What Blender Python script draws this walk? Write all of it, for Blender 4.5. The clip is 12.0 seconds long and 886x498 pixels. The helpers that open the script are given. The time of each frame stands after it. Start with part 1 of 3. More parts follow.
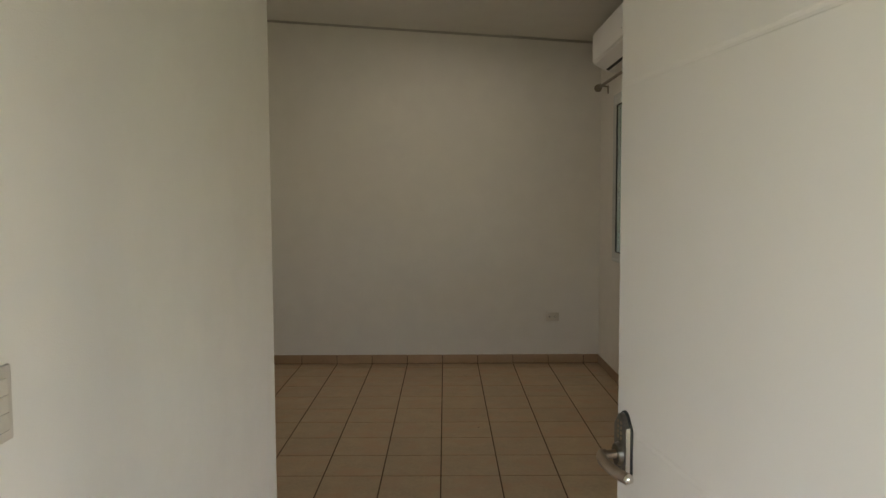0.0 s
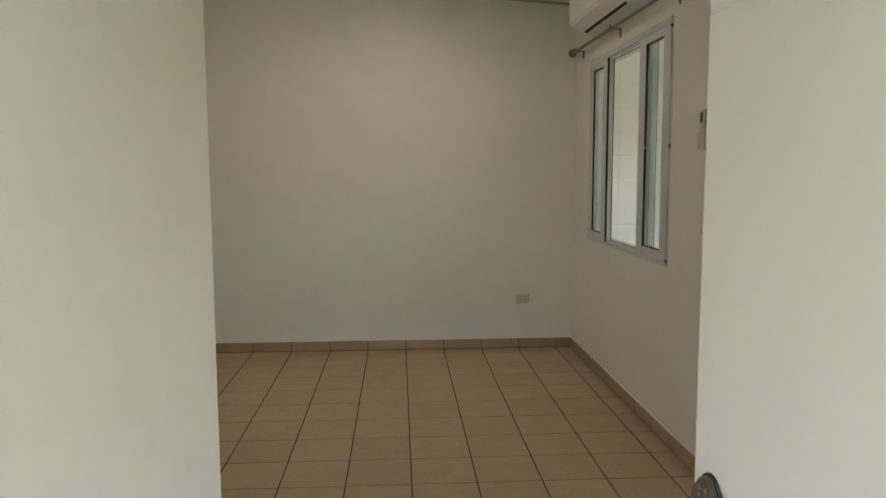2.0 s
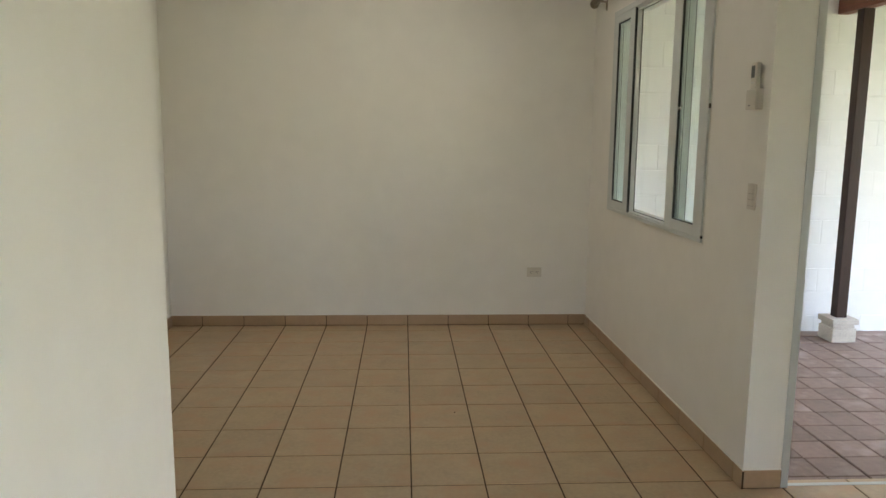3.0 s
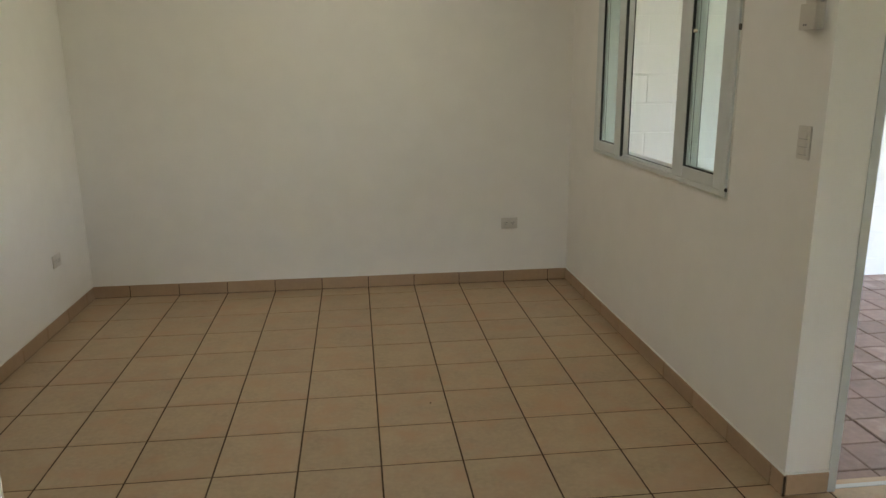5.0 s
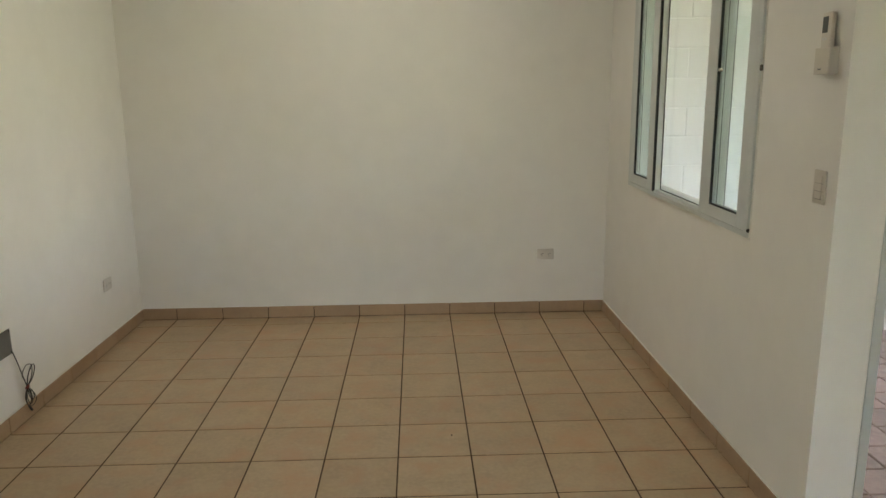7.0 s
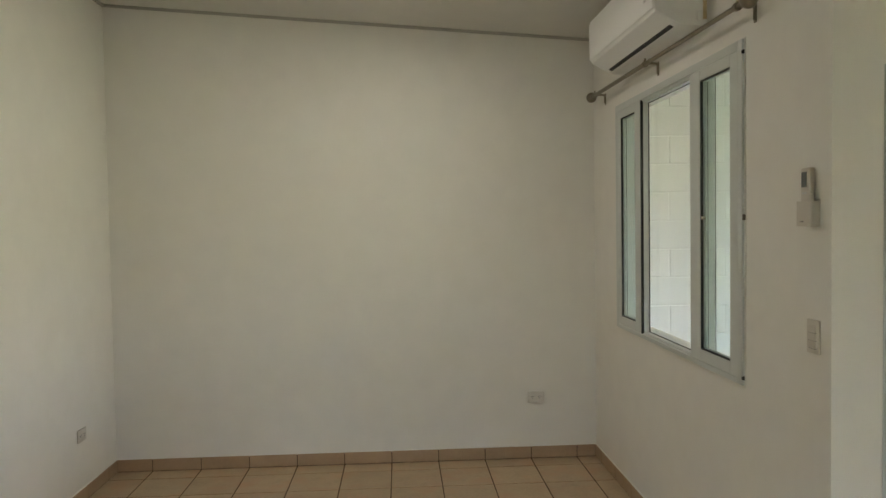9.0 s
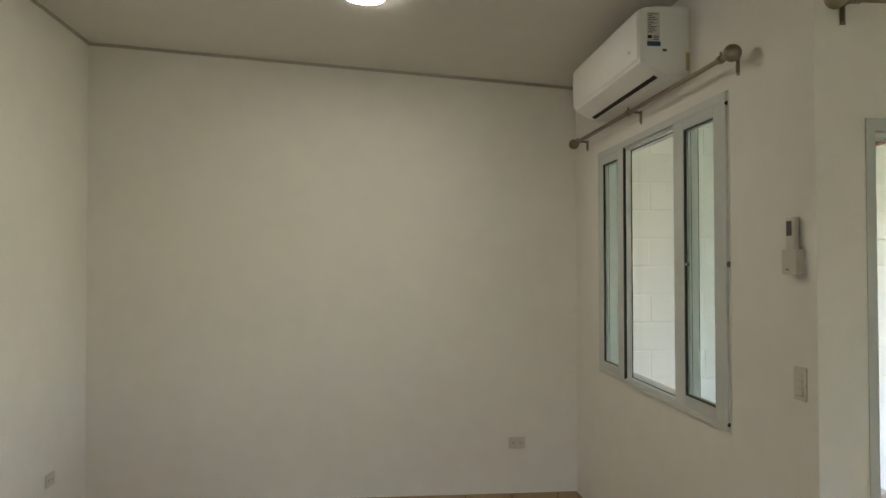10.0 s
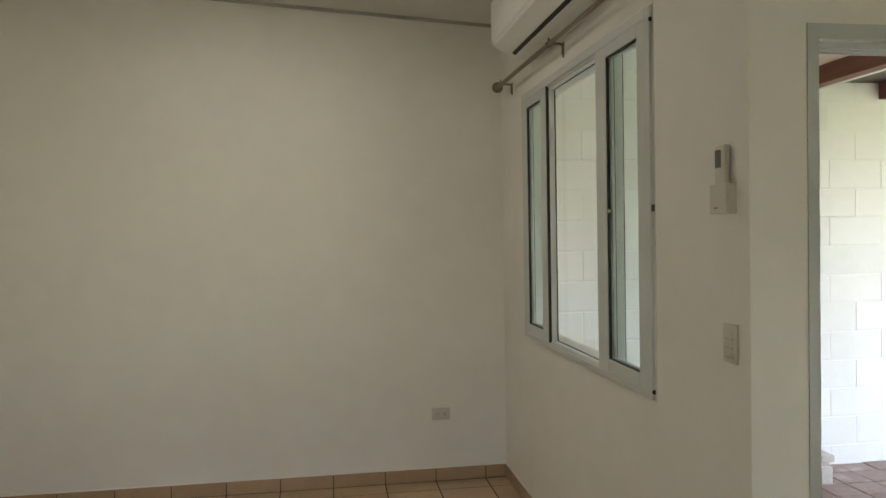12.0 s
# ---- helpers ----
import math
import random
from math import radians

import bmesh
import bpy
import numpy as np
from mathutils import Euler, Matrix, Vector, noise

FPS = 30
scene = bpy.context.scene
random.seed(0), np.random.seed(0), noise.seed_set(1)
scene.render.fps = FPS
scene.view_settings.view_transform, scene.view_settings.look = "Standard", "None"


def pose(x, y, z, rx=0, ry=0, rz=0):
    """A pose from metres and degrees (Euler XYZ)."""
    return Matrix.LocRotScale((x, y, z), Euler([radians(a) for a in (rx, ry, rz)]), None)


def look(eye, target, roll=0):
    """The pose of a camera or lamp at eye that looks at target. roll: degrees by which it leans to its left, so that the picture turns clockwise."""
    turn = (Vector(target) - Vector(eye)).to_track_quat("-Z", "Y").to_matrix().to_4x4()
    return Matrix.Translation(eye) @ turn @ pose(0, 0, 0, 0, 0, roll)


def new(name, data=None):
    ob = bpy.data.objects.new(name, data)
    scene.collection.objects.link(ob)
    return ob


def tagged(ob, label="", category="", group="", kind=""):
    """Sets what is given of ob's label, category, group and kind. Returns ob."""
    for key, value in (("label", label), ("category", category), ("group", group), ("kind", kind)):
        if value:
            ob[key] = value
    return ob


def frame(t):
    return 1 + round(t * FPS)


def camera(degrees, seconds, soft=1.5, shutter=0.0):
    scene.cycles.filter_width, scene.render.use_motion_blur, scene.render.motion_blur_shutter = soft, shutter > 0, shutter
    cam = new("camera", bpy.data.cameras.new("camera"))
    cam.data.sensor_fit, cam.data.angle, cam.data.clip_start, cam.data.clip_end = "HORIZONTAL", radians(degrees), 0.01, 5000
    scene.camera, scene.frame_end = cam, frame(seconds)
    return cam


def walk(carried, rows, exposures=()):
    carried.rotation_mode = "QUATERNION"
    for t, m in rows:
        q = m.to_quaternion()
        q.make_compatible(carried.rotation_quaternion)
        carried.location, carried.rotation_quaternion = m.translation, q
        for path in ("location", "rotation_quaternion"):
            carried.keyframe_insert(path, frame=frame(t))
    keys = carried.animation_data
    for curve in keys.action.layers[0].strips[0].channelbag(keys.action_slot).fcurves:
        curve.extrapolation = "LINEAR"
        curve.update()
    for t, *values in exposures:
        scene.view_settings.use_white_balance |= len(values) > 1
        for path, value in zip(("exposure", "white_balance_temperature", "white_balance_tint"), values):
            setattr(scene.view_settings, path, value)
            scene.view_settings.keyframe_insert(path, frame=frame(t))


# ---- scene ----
cam = camera(61.9, 12.0)
PATH = [
    (0, (-0.047, -0.020, 1.563), (-0.053, 1.975, 1.424), -0.27),
    (0.5, (-0.062, -0.015, 1.570), (-0.088, 1.978, 1.413), -0.11),
    (1, (-0.123, 0.102, 1.581), (-0.111, 2.094, 1.410), -0.08),
    (1.5, (-0.152, 0.264, 1.579), (-0.053, 2.252, 1.383), -0.40),
    (2, (-0.13, 0.473, 1.564), (-0.011, 2.458, 1.354), -0.2),
    (2.5, (-0.064, 0.762, 1.565), (0.023, 2.744, 1.318), 0.25),
    (3, (-0.113, 0.949, 1.546), (-0.006, 2.923, 1.241), 0.5),
    (5, (-0.134, 1.689, 1.564), (0.091, 3.616, 1.08), -0.5),
    (5.5, (-0.035, 1.698, 1.581), (0.139, 3.628, 1.085), -0.2),
    (6, (0.022, 1.665, 1.601), (0.124, 3.6, 1.107), -0.3),
    (6.5, (0.034, 1.621, 1.618), (0.106, 3.564, 1.15), -0.4),
    (8.5, (0.014, 1.679, 1.686), (0.087, 3.668, 1.496), -1.1),
    (9, (0.007, 1.669, 1.698), (0.123, 3.665, 1.626), -0.9),
    (9.5, (-0.01, 1.667, 1.701), (0.148, 3.661, 1.695), -0.4),
    (10, (-0.046, 1.675, 1.701), (0.138, 3.666, 1.743), -0.1),
    (10.5, (-0.102, 1.695, 1.689), (0.132, 3.681, 1.747), -0.5),
    (11, (-0.041, 1.792, 1.666), (0.249, 3.77, 1.71), -0.8),
    (11.5, (0.103, 1.925, 1.666), (0.401, 3.902, 1.687), -1.1),
    (12, (0.262, 2.106, 1.625), (0.565, 4.082, 1.581), -1.0),
]
EXPOSURES = [(0.0, 3.3, 7700, 15), (1.5, 3.7, 7500, 14), (3.0, 4.25, 7100, 11), (5.0, 4.15, 7150, 10), (6.0, 4.45, 7100, 9), (8.5, 4.3, 7050, 9), (9.5, 4.15, 7050, 9), (12.0, 4.1, 7150, 11)]
walk(cam, [(t, look(eye, target, roll)) for t, eye, target, roll in PATH], EXPOSURES)

# ---- light ----
SUN_ELEVATION, SUN_AZIMUTH = 62.0, 48.0  # azimuth from +y towards +x
world = bpy.data.worlds.new("sky")
scene.world = world
world.use_nodes = True
wn = world.node_tree
sky = wn.nodes.new("ShaderNodeTexSky")
sky.sky_type, sky.sun_disc = "NISHITA", False
sky.air_density, sky.dust_density, sky.ozone_density = 1.0, 3.5, 0.8
sky.sun_elevation, sky.sun_rotation = radians(SUN_ELEVATION), radians(SUN_AZIMUTH)
wn.nodes["Background"].inputs["Strength"].default_value = 0.15
wn.links.new(sky.outputs["Color"], wn.nodes["Background"].inputs["Color"])

sun = new("sun", bpy.data.lights.new("sun", "SUN"))
sun.data.energy, sun.data.angle, sun.data.color = 2.9, radians(4.0), (1.0, 0.97, 0.92)
az, el = radians(SUN_AZIMUTH), radians(SUN_ELEVATION)
sun.matrix_world = look((0, 0, 20), Vector((0, 0, 20)) - Vector((math.sin(az) * math.cos(el), math.cos(az) * math.cos(el), math.sin(el))))

# ---- materials ----
def material(name, colour, rough=0.6, metal=0.0, vary=0.0, scale=3.0, bump=0.0, bump_scale=120.0, spots=None, piece=0.0, spec=0.5, stretch=None, relief=0.002):
    """A procedural paint, tile, wood or metal: base colour with large stains (vary, scale), fine grain (bump) and piece-to-piece change (piece)."""
    m = bpy.data.materials.new(name)
    m.use_nodes = True
    t = m.node_tree
    p = t.nodes["Principled BSDF"]
    p.inputs["Base Color"].default_value = (*colour, 1)
    p.inputs["Roughness"].default_value, p.inputs["Metallic"].default_value = rough, metal
    p.inputs["Specular IOR Level"].default_value = spec
    geo = t.nodes.new("ShaderNodeNewGeometry")
    place = geo.outputs["Position"]
    if piece:
        own, far, add = t.nodes.new("ShaderNodeObjectInfo"), t.nodes.new("ShaderNodeMath"), t.nodes.new("ShaderNodeVectorMath")
        far.operation, far.inputs[1].default_value = "MULTIPLY", 53.0
        t.links.new(own.outputs["Random"], far.inputs[0])
        t.links.new(place, add.inputs[0])
        t.links.new(far.outputs[0], add.inputs[1])
        place = add.outputs["Vector"]
    if stretch:
        mp = t.nodes.new("ShaderNodeMapping")
        mp.inputs["Scale"].default_value = stretch
        t.links.new(place, mp.inputs["Vector"])
        place = mp.outputs["Vector"]

    def noise_node(sc, detail):
        n = t.nodes.new("ShaderNodeTexNoise")
        n.inputs["Scale"].default_value, n.inputs["Detail"].default_value = sc, detail
        t.links.new(place, n.inputs["Vector"])
        return n.outputs["Fac"]

    def mixed(fac, a, b, kind="MIX"):
        mx = t.nodes.new("ShaderNodeMix")
        mx.data_type, mx.blend_type = "RGBA", kind
        for sock, v in ((mx.inputs["Factor"], fac), (mx.inputs["A"], a), (mx.inputs["B"], b)):
            if isinstance(v, (float, int)):
                sock.default_value = v
            elif isinstance(v, tuple):
                sock.default_value = v
            else:
                t.links.new(v, sock)
        return mx.outputs["Result"]

    def ramped(fac, lo, hi):
        r = t.nodes.new("ShaderNodeMapRange")
        r.inputs["From Min"].default_value, r.inputs["From Max"].default_value = lo, hi
        t.links.new(fac, r.inputs["Value"])
        return r.outputs["Result"]

    out = (*colour, 1)
    if vary:
        dark = tuple(c * (1 - vary) for c in colour)
        out = mixed(ramped(noise_node(scale, 4), 0.3, 0.7), out, (*dark, 1))
        light = ramped(noise_node(scale * 7, 3), 0.35, 0.75)
        mul = t.nodes.new("ShaderNodeMath")
        mul.operation = "MULTIPLY"
        mul.inputs[1].default_value = 0.5
        t.links.new(light, mul.inputs[0])
        out = mixed(mul.outputs[0], out, (*[min(1, c * (1 + vary)) for c in colour], 1))
    if spots:
        colour2, lo, hi, sc = spots
        out = mixed(ramped(noise_node(sc, 5), lo, hi), out, (*colour2, 1))
    if piece:
        info = t.nodes.new("ShaderNodeObjectInfo")
        hsv = t.nodes.new("ShaderNodeHueSaturation")
        r = t.nodes.new("ShaderNodeMapRange")
        r.inputs["To Min"].default_value, r.inputs["To Max"].default_value = 1 - piece, 1 + piece
        t.links.new(info.outputs["Random"], r.inputs["Value"])
        t.links.new(r.outputs["Result"], hsv.inputs["Value"])
        if isinstance(out, tuple):
            hsv.inputs["Color"].default_value = out
        else:
            t.links.new(out, hsv.inputs["Color"])
        out = hsv.outputs["Color"]
    if not isinstance(out, tuple):
        t.links.new(out, p.inputs["Base Color"])
    if bump:
        b = t.nodes.new("ShaderNodeBump")
        b.inputs["Strength"].default_value, b.inputs["Distance"].default_value = bump, relief
        t.links.new(noise_node(bump_scale, 6), b.inputs["Height"])
        t.links.new(b.outputs["Normal"], p.inputs["Normal"])
        rr = t.nodes.new("ShaderNodeMapRange")
        rr.inputs["To Min"].default_value, rr.inputs["To Max"].default_value = rough * 0.85, min(1, rough * 1.15)
        t.links.new(noise_node(9.0, 3), rr.inputs["Value"])
        t.links.new(rr.outputs["Result"], p.inputs["Roughness"])
    return m


def glass_material(name, tint, gloss):
    m = bpy.data.materials.new(name)
    m.use_nodes = True
    t = m.node_tree
    t.nodes.remove(t.nodes["Principled BSDF"])
    clear, shine, mix = t.nodes.new("ShaderNodeBsdfTransparent"), t.nodes.new("ShaderNodeBsdfGlossy"), t.nodes.new("ShaderNodeMixShader")
    clear.inputs["Color"].default_value = (*tint, 1)
    shine.inputs["Roughness"].default_value = 0.02
    lw, powr, amp = t.nodes.new("ShaderNodeLayerWeight"), t.nodes.new("ShaderNodeMath"), t.nodes.new("ShaderNodeMath")
    powr.operation, amp.operation = "POWER", "MULTIPLY_ADD"
    powr.inputs[1].default_value = 4.0
    amp.inputs[1].default_value, amp.inputs[2].default_value = gloss, 0.02
    t.links.new(lw.outputs["Facing"], powr.inputs[0])
    t.links.new(powr.outputs[0], amp.inputs[0])
    t.links.new(amp.outputs[0], mix.inputs[0])
    t.links.new(clear.outputs[0], mix.inputs[1])
    t.links.new(shine.outputs[0], mix.inputs[2])
    t.links.new(mix.outputs[0], t.nodes["Material Output"].inputs["Surface"])
    return m


def glow_material(name, colour, strength):
    m = bpy.data.materials.new(name)
    m.use_nodes = True
    p = m.node_tree.nodes["Principled BSDF"]
    p.inputs["Base Color"].default_value = (0.9, 0.9, 0.9, 1)
    p.inputs["Emission Color"].default_value = (*colour, 1)
    p.inputs["Emission Strength"].default_value = strength
    return m


WALL = material("wall_paint", (0.80, 0.772, 0.722), 0.75, vary=0.045, scale=0.9, bump=0.25, bump_scale=260.0)
CEILING = material("ceiling_board", (0.72, 0.70, 0.655), 0.85, vary=0.03, scale=0.7, bump=0.15, bump_scale=300.0)
TRIM = material("ceiling_trim", (0.42, 0.40, 0.36), 0.6, vary=0.05)
TILE = material("floor_tile", (0.485, 0.358, 0.226), 0.40, vary=0.18, scale=7.0, bump=0.12, bump_scale=60.0, spots=((0.495, 0.305, 0.182), 0.48, 0.73, 6.0), piece=0.05)
SKIRT = material("skirting_tile", (0.41, 0.275, 0.168), 0.45, vary=0.10, scale=6.0, bump=0.12, bump_scale=60.0, piece=0.05)
GROUT = material("grout", (0.085, 0.052, 0.030), 0.95, spec=0.15, vary=0.3, scale=4.0, bump=0.4)
CAULK = material("white_caulk", (0.78, 0.76, 0.70), 0.7)
LEAF = material("door_paint", (0.72, 0.665, 0.63), 0.5, vary=0.02, scale=1.2, bump=0.06, bump_scale=180.0)
FRAME = material("window_profile", (0.585, 0.605, 0.585), 0.45, vary=0.03, scale=2.0, bump=0.03)
DOORFRAME = material("door_profile", (0.52, 0.54, 0.53), 0.45, vary=0.03, scale=2.0)
RUBBER = material("black_rubber", (0.015, 0.017, 0.017), 0.6)
GLASS_GREEN = glass_material("green_glass", (0.915, 0.962, 0.950), 0.22)
GLASS_CLEAR = glass_material("clear_glass", (0.985, 0.992, 0.985), 0.2)
BRASS = material("brushed_nickel", (0.27, 0.235, 0.175), 0.35, metal=0.9, vary=0.15, scale=20.0, bump=0.05)
CHROME = material("chrome", (0.75, 0.70, 0.62), 0.18, metal=1.0)
BRONZE = material("dark_bronze", (0.15, 0.135, 0.115), 0.32, metal=0.8, vary=0.3, scale=60.0)
SATIN = material("satin_bronze", (0.36, 0.28, 0.22), 0.34, metal=0.9, vary=0.2, scale=50.0)
SHADOWGREY = material("gap_shade_grey", (0.30, 0.275, 0.24), 0.7)
PROFILE_SHADED = material("shaded_profile", (0.22, 0.245, 0.235), 0.5, vary=0.05, scale=3.0)
PLASTIC = material("white_plastic", (0.86, 0.855, 0.84), 0.35, vary=0.02, scale=8.0)
PLATE = material("switch_plastic", (0.60, 0.555, 0.49), 0.4, vary=0.03, scale=20.0)
SLOT = material("dark_slot", (0.02, 0.02, 0.02), 0.7)
LCD = material("grey_display", (0.10, 0.11, 0.11), 0.2)
PRINT = material("label_print", (0.09, 0.09, 0.10), 0.5)
PRINTBLUE = material("label_blue", (0.03, 0.07, 0.17), 0.5)
LABEL = material("label_paper", (0.62, 0.61, 0.60), 0.5)
AGED = material("yellowed_plastic", (0.62, 0.48, 0.28), 0.5, vary=0.2, scale=40.0)
METALPLATE = material("grey_metal_plate", (0.20, 0.20, 0.19), 0.45, metal=0.4, vary=0.1, scale=12.0)
CABLE = material("black_cable", (0.02, 0.018, 0.016), 0.45)
TIE = material("red_tie", (0.20, 0.03, 0.02), 0.6)
BLOCK = material("painted_block", (0.71, 0.71, 0.71), 0.7, vary=0.04, scale=2.0, bump=0.22, bump_scale=70.0, piece=0.025, relief=0.004)
MORTAR = material("painted_mortar", (0.71, 0.71, 0.71), 0.8, vary=0.06, bump=0.5, bump_scale=90.0)
PAVER = material("clay_paver", (0.225, 0.152, 0.126), 0.6, vary=0.28, scale=3.5, bump=0.4, bump_scale=80.0, spots=((0.37, 0.285, 0.25), 0.54, 0.76, 5.0), piece=0.14)
SAND = material("paver_joint", (0.085, 0.070, 0.062), 0.95, vary=0.3, scale=6.0, bump=0.5)
TIMBER = material("dark_stained_timber", (0.036, 0.017, 0.013), 0.5, spec=0.22, vary=0.35, scale=2.0, bump=0.3, bump_scale=30.0, stretch=(14, 14, 1.2))
RAFTER = material("red_brown_timber", (0.16, 0.055, 0.035), 0.55, vary=0.35, scale=3.0, bump=0.3, bump_scale=30.0, stretch=(14, 1.2, 14))
ROOF = material("cream_soffit", (0.70, 0.60, 0.48), 0.7, vary=0.08, scale=2.0, bump=0.1)
ROOFDARK = material("brown_roof_sheet", (0.07, 0.055, 0.048), 0.6, vary=0.2, scale=2.0)
STONE = material("concrete_stone", (0.50, 0.46, 0.41), 0.85, vary=0.18, scale=9.0, bump=0.5, bump_scale=70.0)
GRASS = material("lawn", (0.084, 0.108, 0.057), 0.9, vary=0.4, scale=1.5, bump=0.8, bump_scale=40.0)
PORCH_CLAY = material("porch_clay", (0.33, 0.255, 0.215), 0.85, vary=0.15, scale=1.2, bump=0.3, bump_scale=60.0)
LAMP = glow_material("led_diffuser", (1.0, 0.96, 0.90), 6.0)


# ---- building blocks ----
def box(bm, x0, x1, y0, y1, z0, z1):
    made = bmesh.ops.create_cube(bm, size=1.0)
    m = Matrix.Translation(((x0 + x1) / 2, (y0 + y1) / 2, (z0 + z1) / 2)) @ Matrix.Diagonal((x1 - x0, y1 - y0, z1 - z0, 1))
    bmesh.ops.transform(bm, matrix=m, verts=made["verts"])
    return made["verts"]


def boxes(*dims):
    bm = bmesh.new()
    for d in dims:
        box(bm, *d)
    return bm


def rounded(bm, width, segments=2):
    bmesh.ops.bevel(bm, geom=list(bm.edges), offset=width, segments=segments, affect="EDGES", profile=0.5)
    return bm


def rod(bm, a, b, r, n=16, r2=None):
    a, b = Vector(a), Vector(b)
    m = Matrix.Translation((a + b) / 2) @ (b - a).to_track_quat("Z", "Y").to_matrix().to_4x4()
    bmesh.ops.create_cone(bm, cap_ends=True, segments=n, radius1=r, radius2=r if r2 is None else r2, depth=(b - a).length, matrix=m)
    return bm


def ball(bm, c, r, sx=1, sy=1, sz=1):
    bmesh.ops.create_uvsphere(bm, u_segments=24, v_segments=14, radius=r, matrix=Matrix.Translation(c) @ Matrix.Diagonal((sx, sy, sz, 1)))
    return bm


def prism(profile, axis, lo, hi):
    """A closed outline pushed along an axis. profile: pairs of the two other coordinates."""
    bm = bmesh.new()
    put = {"x": lambda p, v: (v, p[0], p[1]), "y": lambda p, v: (p[0], v, p[1]), "z": lambda p, v: (p[0], p[1], v)}[axis]
    ends = [[bm.verts.new(put(p, v)) for p in profile] for v in (lo, hi)]
    n = len(profile)
    bm.faces.new(ends[0])
    bm.faces.new(list(reversed(ends[1])))
    for i in range(n):
        bm.faces.new((ends[0][i], ends[1][i], ends[1][(i + 1) % n], ends[0][(i + 1) % n]))
    bmesh.ops.recalc_face_normals(bm, faces=bm.faces)
    return bm


def tube(points, r, n=8, smooth=6):
    """A round cable through the points."""
    pts = [Vector(p) for p in points]
    line = []
    for i in range(len(pts) - 1):
        p0, p1, p2, p3 = pts[max(i - 1, 0)], pts[i], pts[i + 1], pts[min(i + 2, len(pts) - 1)]
        for k in range(smooth):
            u = k / smooth
            line.append(0.5 * ((2 * p1) + (p2 - p0) * u + (2 * p0 - 5 * p1 + 4 * p2 - p3) * u * u + (3 * p1 - p0 - 3 * p2 + p3) * u ** 3))
    line.append(pts[-1])
    bm = bmesh.new()
    rings = []
    side = Vector((0.3, 0.5, 0.81)).normalized()
    for i, p in enumerate(line):
        d = (line[min(i + 1, len(line) - 1)] - line[max(i - 1, 0)]).normalized()
        side = (side - d * side.dot(d)).normalized()
        up = d.cross(side)
        rings.append([bm.verts.new(p + r * (math.cos(2 * math.pi * k / n) * side + math.sin(2 * math.pi * k / n) * up)) for k in range(n)])
    for a, b in zip(rings, rings[1:]):
        for k in range(n):
            bm.faces.new((a[k], a[(k + 1) % n], b[(k + 1) % n], b[k]))
    bm.faces.new(list(reversed(rings[0])))
    bm.faces.new(rings[-1])
    bmesh.ops.recalc_face_normals(bm, faces=bm.faces)
    return bm


def mesh_of(name, bm, mat, smooth=False):
    me = bpy.data.meshes.new(name)
    bm.to_mesh(me)
    bm.free()
    me.materials.append(mat)
    if smooth:
        for p in me.polygons:
            p.use_smooth = True
        me.set_sharp_from_angle(angle=radians(40))
    return me


def part(name, bm, mat, parent=None, label="", smooth=False):
    ob = new(name, mesh_of(name, bm, mat, smooth))
    ob.parent = parent
    return tagged(ob, label) if label else ob


def structure(name, bm, mat, label, category):
    return tagged(part(name, bm, mat), label, category, kind="structure")


def thing(name, at, label, category, group=""):
    """An Empty at a thing's base; its parts are given in its own axes."""
    ob = new(name)
    ob.matrix_world = at if isinstance(at, Matrix) else Matrix.Translation(at)
    ob.empty_display_size = 0.1
    return tagged(ob, label, category, group)


# ---- the setting ----
LEFT, RIGHT, BACK = -1.984, 1.395, 6.868      # faces of the room's walls
FIT = 0.9845                                   # scale from the first survey to the true size
FITTED = Matrix.Translation((0, 1.68, 1.69)) @ Matrix.Scale(FIT, 4) @ Matrix.Translation((0, -1.68, -1.69))
LEFT_S, RIGHT_S, BACK_S = -2.015, 1.417, 6.95  # the same wall faces in survey metres
HALL, NOOK = -0.716, 2.822                    # the entry's wall and where it ends
GLAZED = 3.97                                 # face of the wall with the patio door
EAST, FRONT = 4.2, 0.51
T, TOP = 0.15, 3.36


def under(x):
    """Height of the sloping ceiling."""
    return 3.213 - 0.0703 * (x + 1.984)


structure("wall_north", boxes((LEFT - T, RIGHT + T, BACK, BACK + T, -0.1, TOP)), WALL, "plain off-white painted plaster wall with a tiled skirting", "wall")
structure("wall_west", boxes((LEFT - T, LEFT, NOOK - T, BACK, -0.1, TOP)), WALL, "plain off-white painted plaster wall beside the corner", "wall")
structure("wall_nook", boxes((LEFT, HALL, NOOK - T, NOOK, -0.1, TOP)), WALL, "plain off-white painted plaster wall", "wall")
structure("wall_entry", boxes((HALL - T, HALL, FRONT - T, NOOK - T, -0.1, TOP)), WALL, "off-white painted entry wall with a light switch", "wall")
WY0, WY1, WZ0, WZ1 = 4.600, 6.262, 1.036, 2.384  # window opening
structure("wall_window", boxes((RIGHT, RIGHT + T, GLAZED, WY0, -0.1, TOP), (RIGHT, RIGHT + T, WY1, BACK, -0.1, TOP),
                               (RIGHT, RIGHT + T, WY0, WY1, -0.1, WZ0), (RIGHT, RIGHT + T, WY0, WY1, WZ1, TOP)), WALL,
          "off-white painted wall with a white sliding window", "wall")
DX0, DX1, DZ = 1.568, 3.22, 2.183               # patio door opening
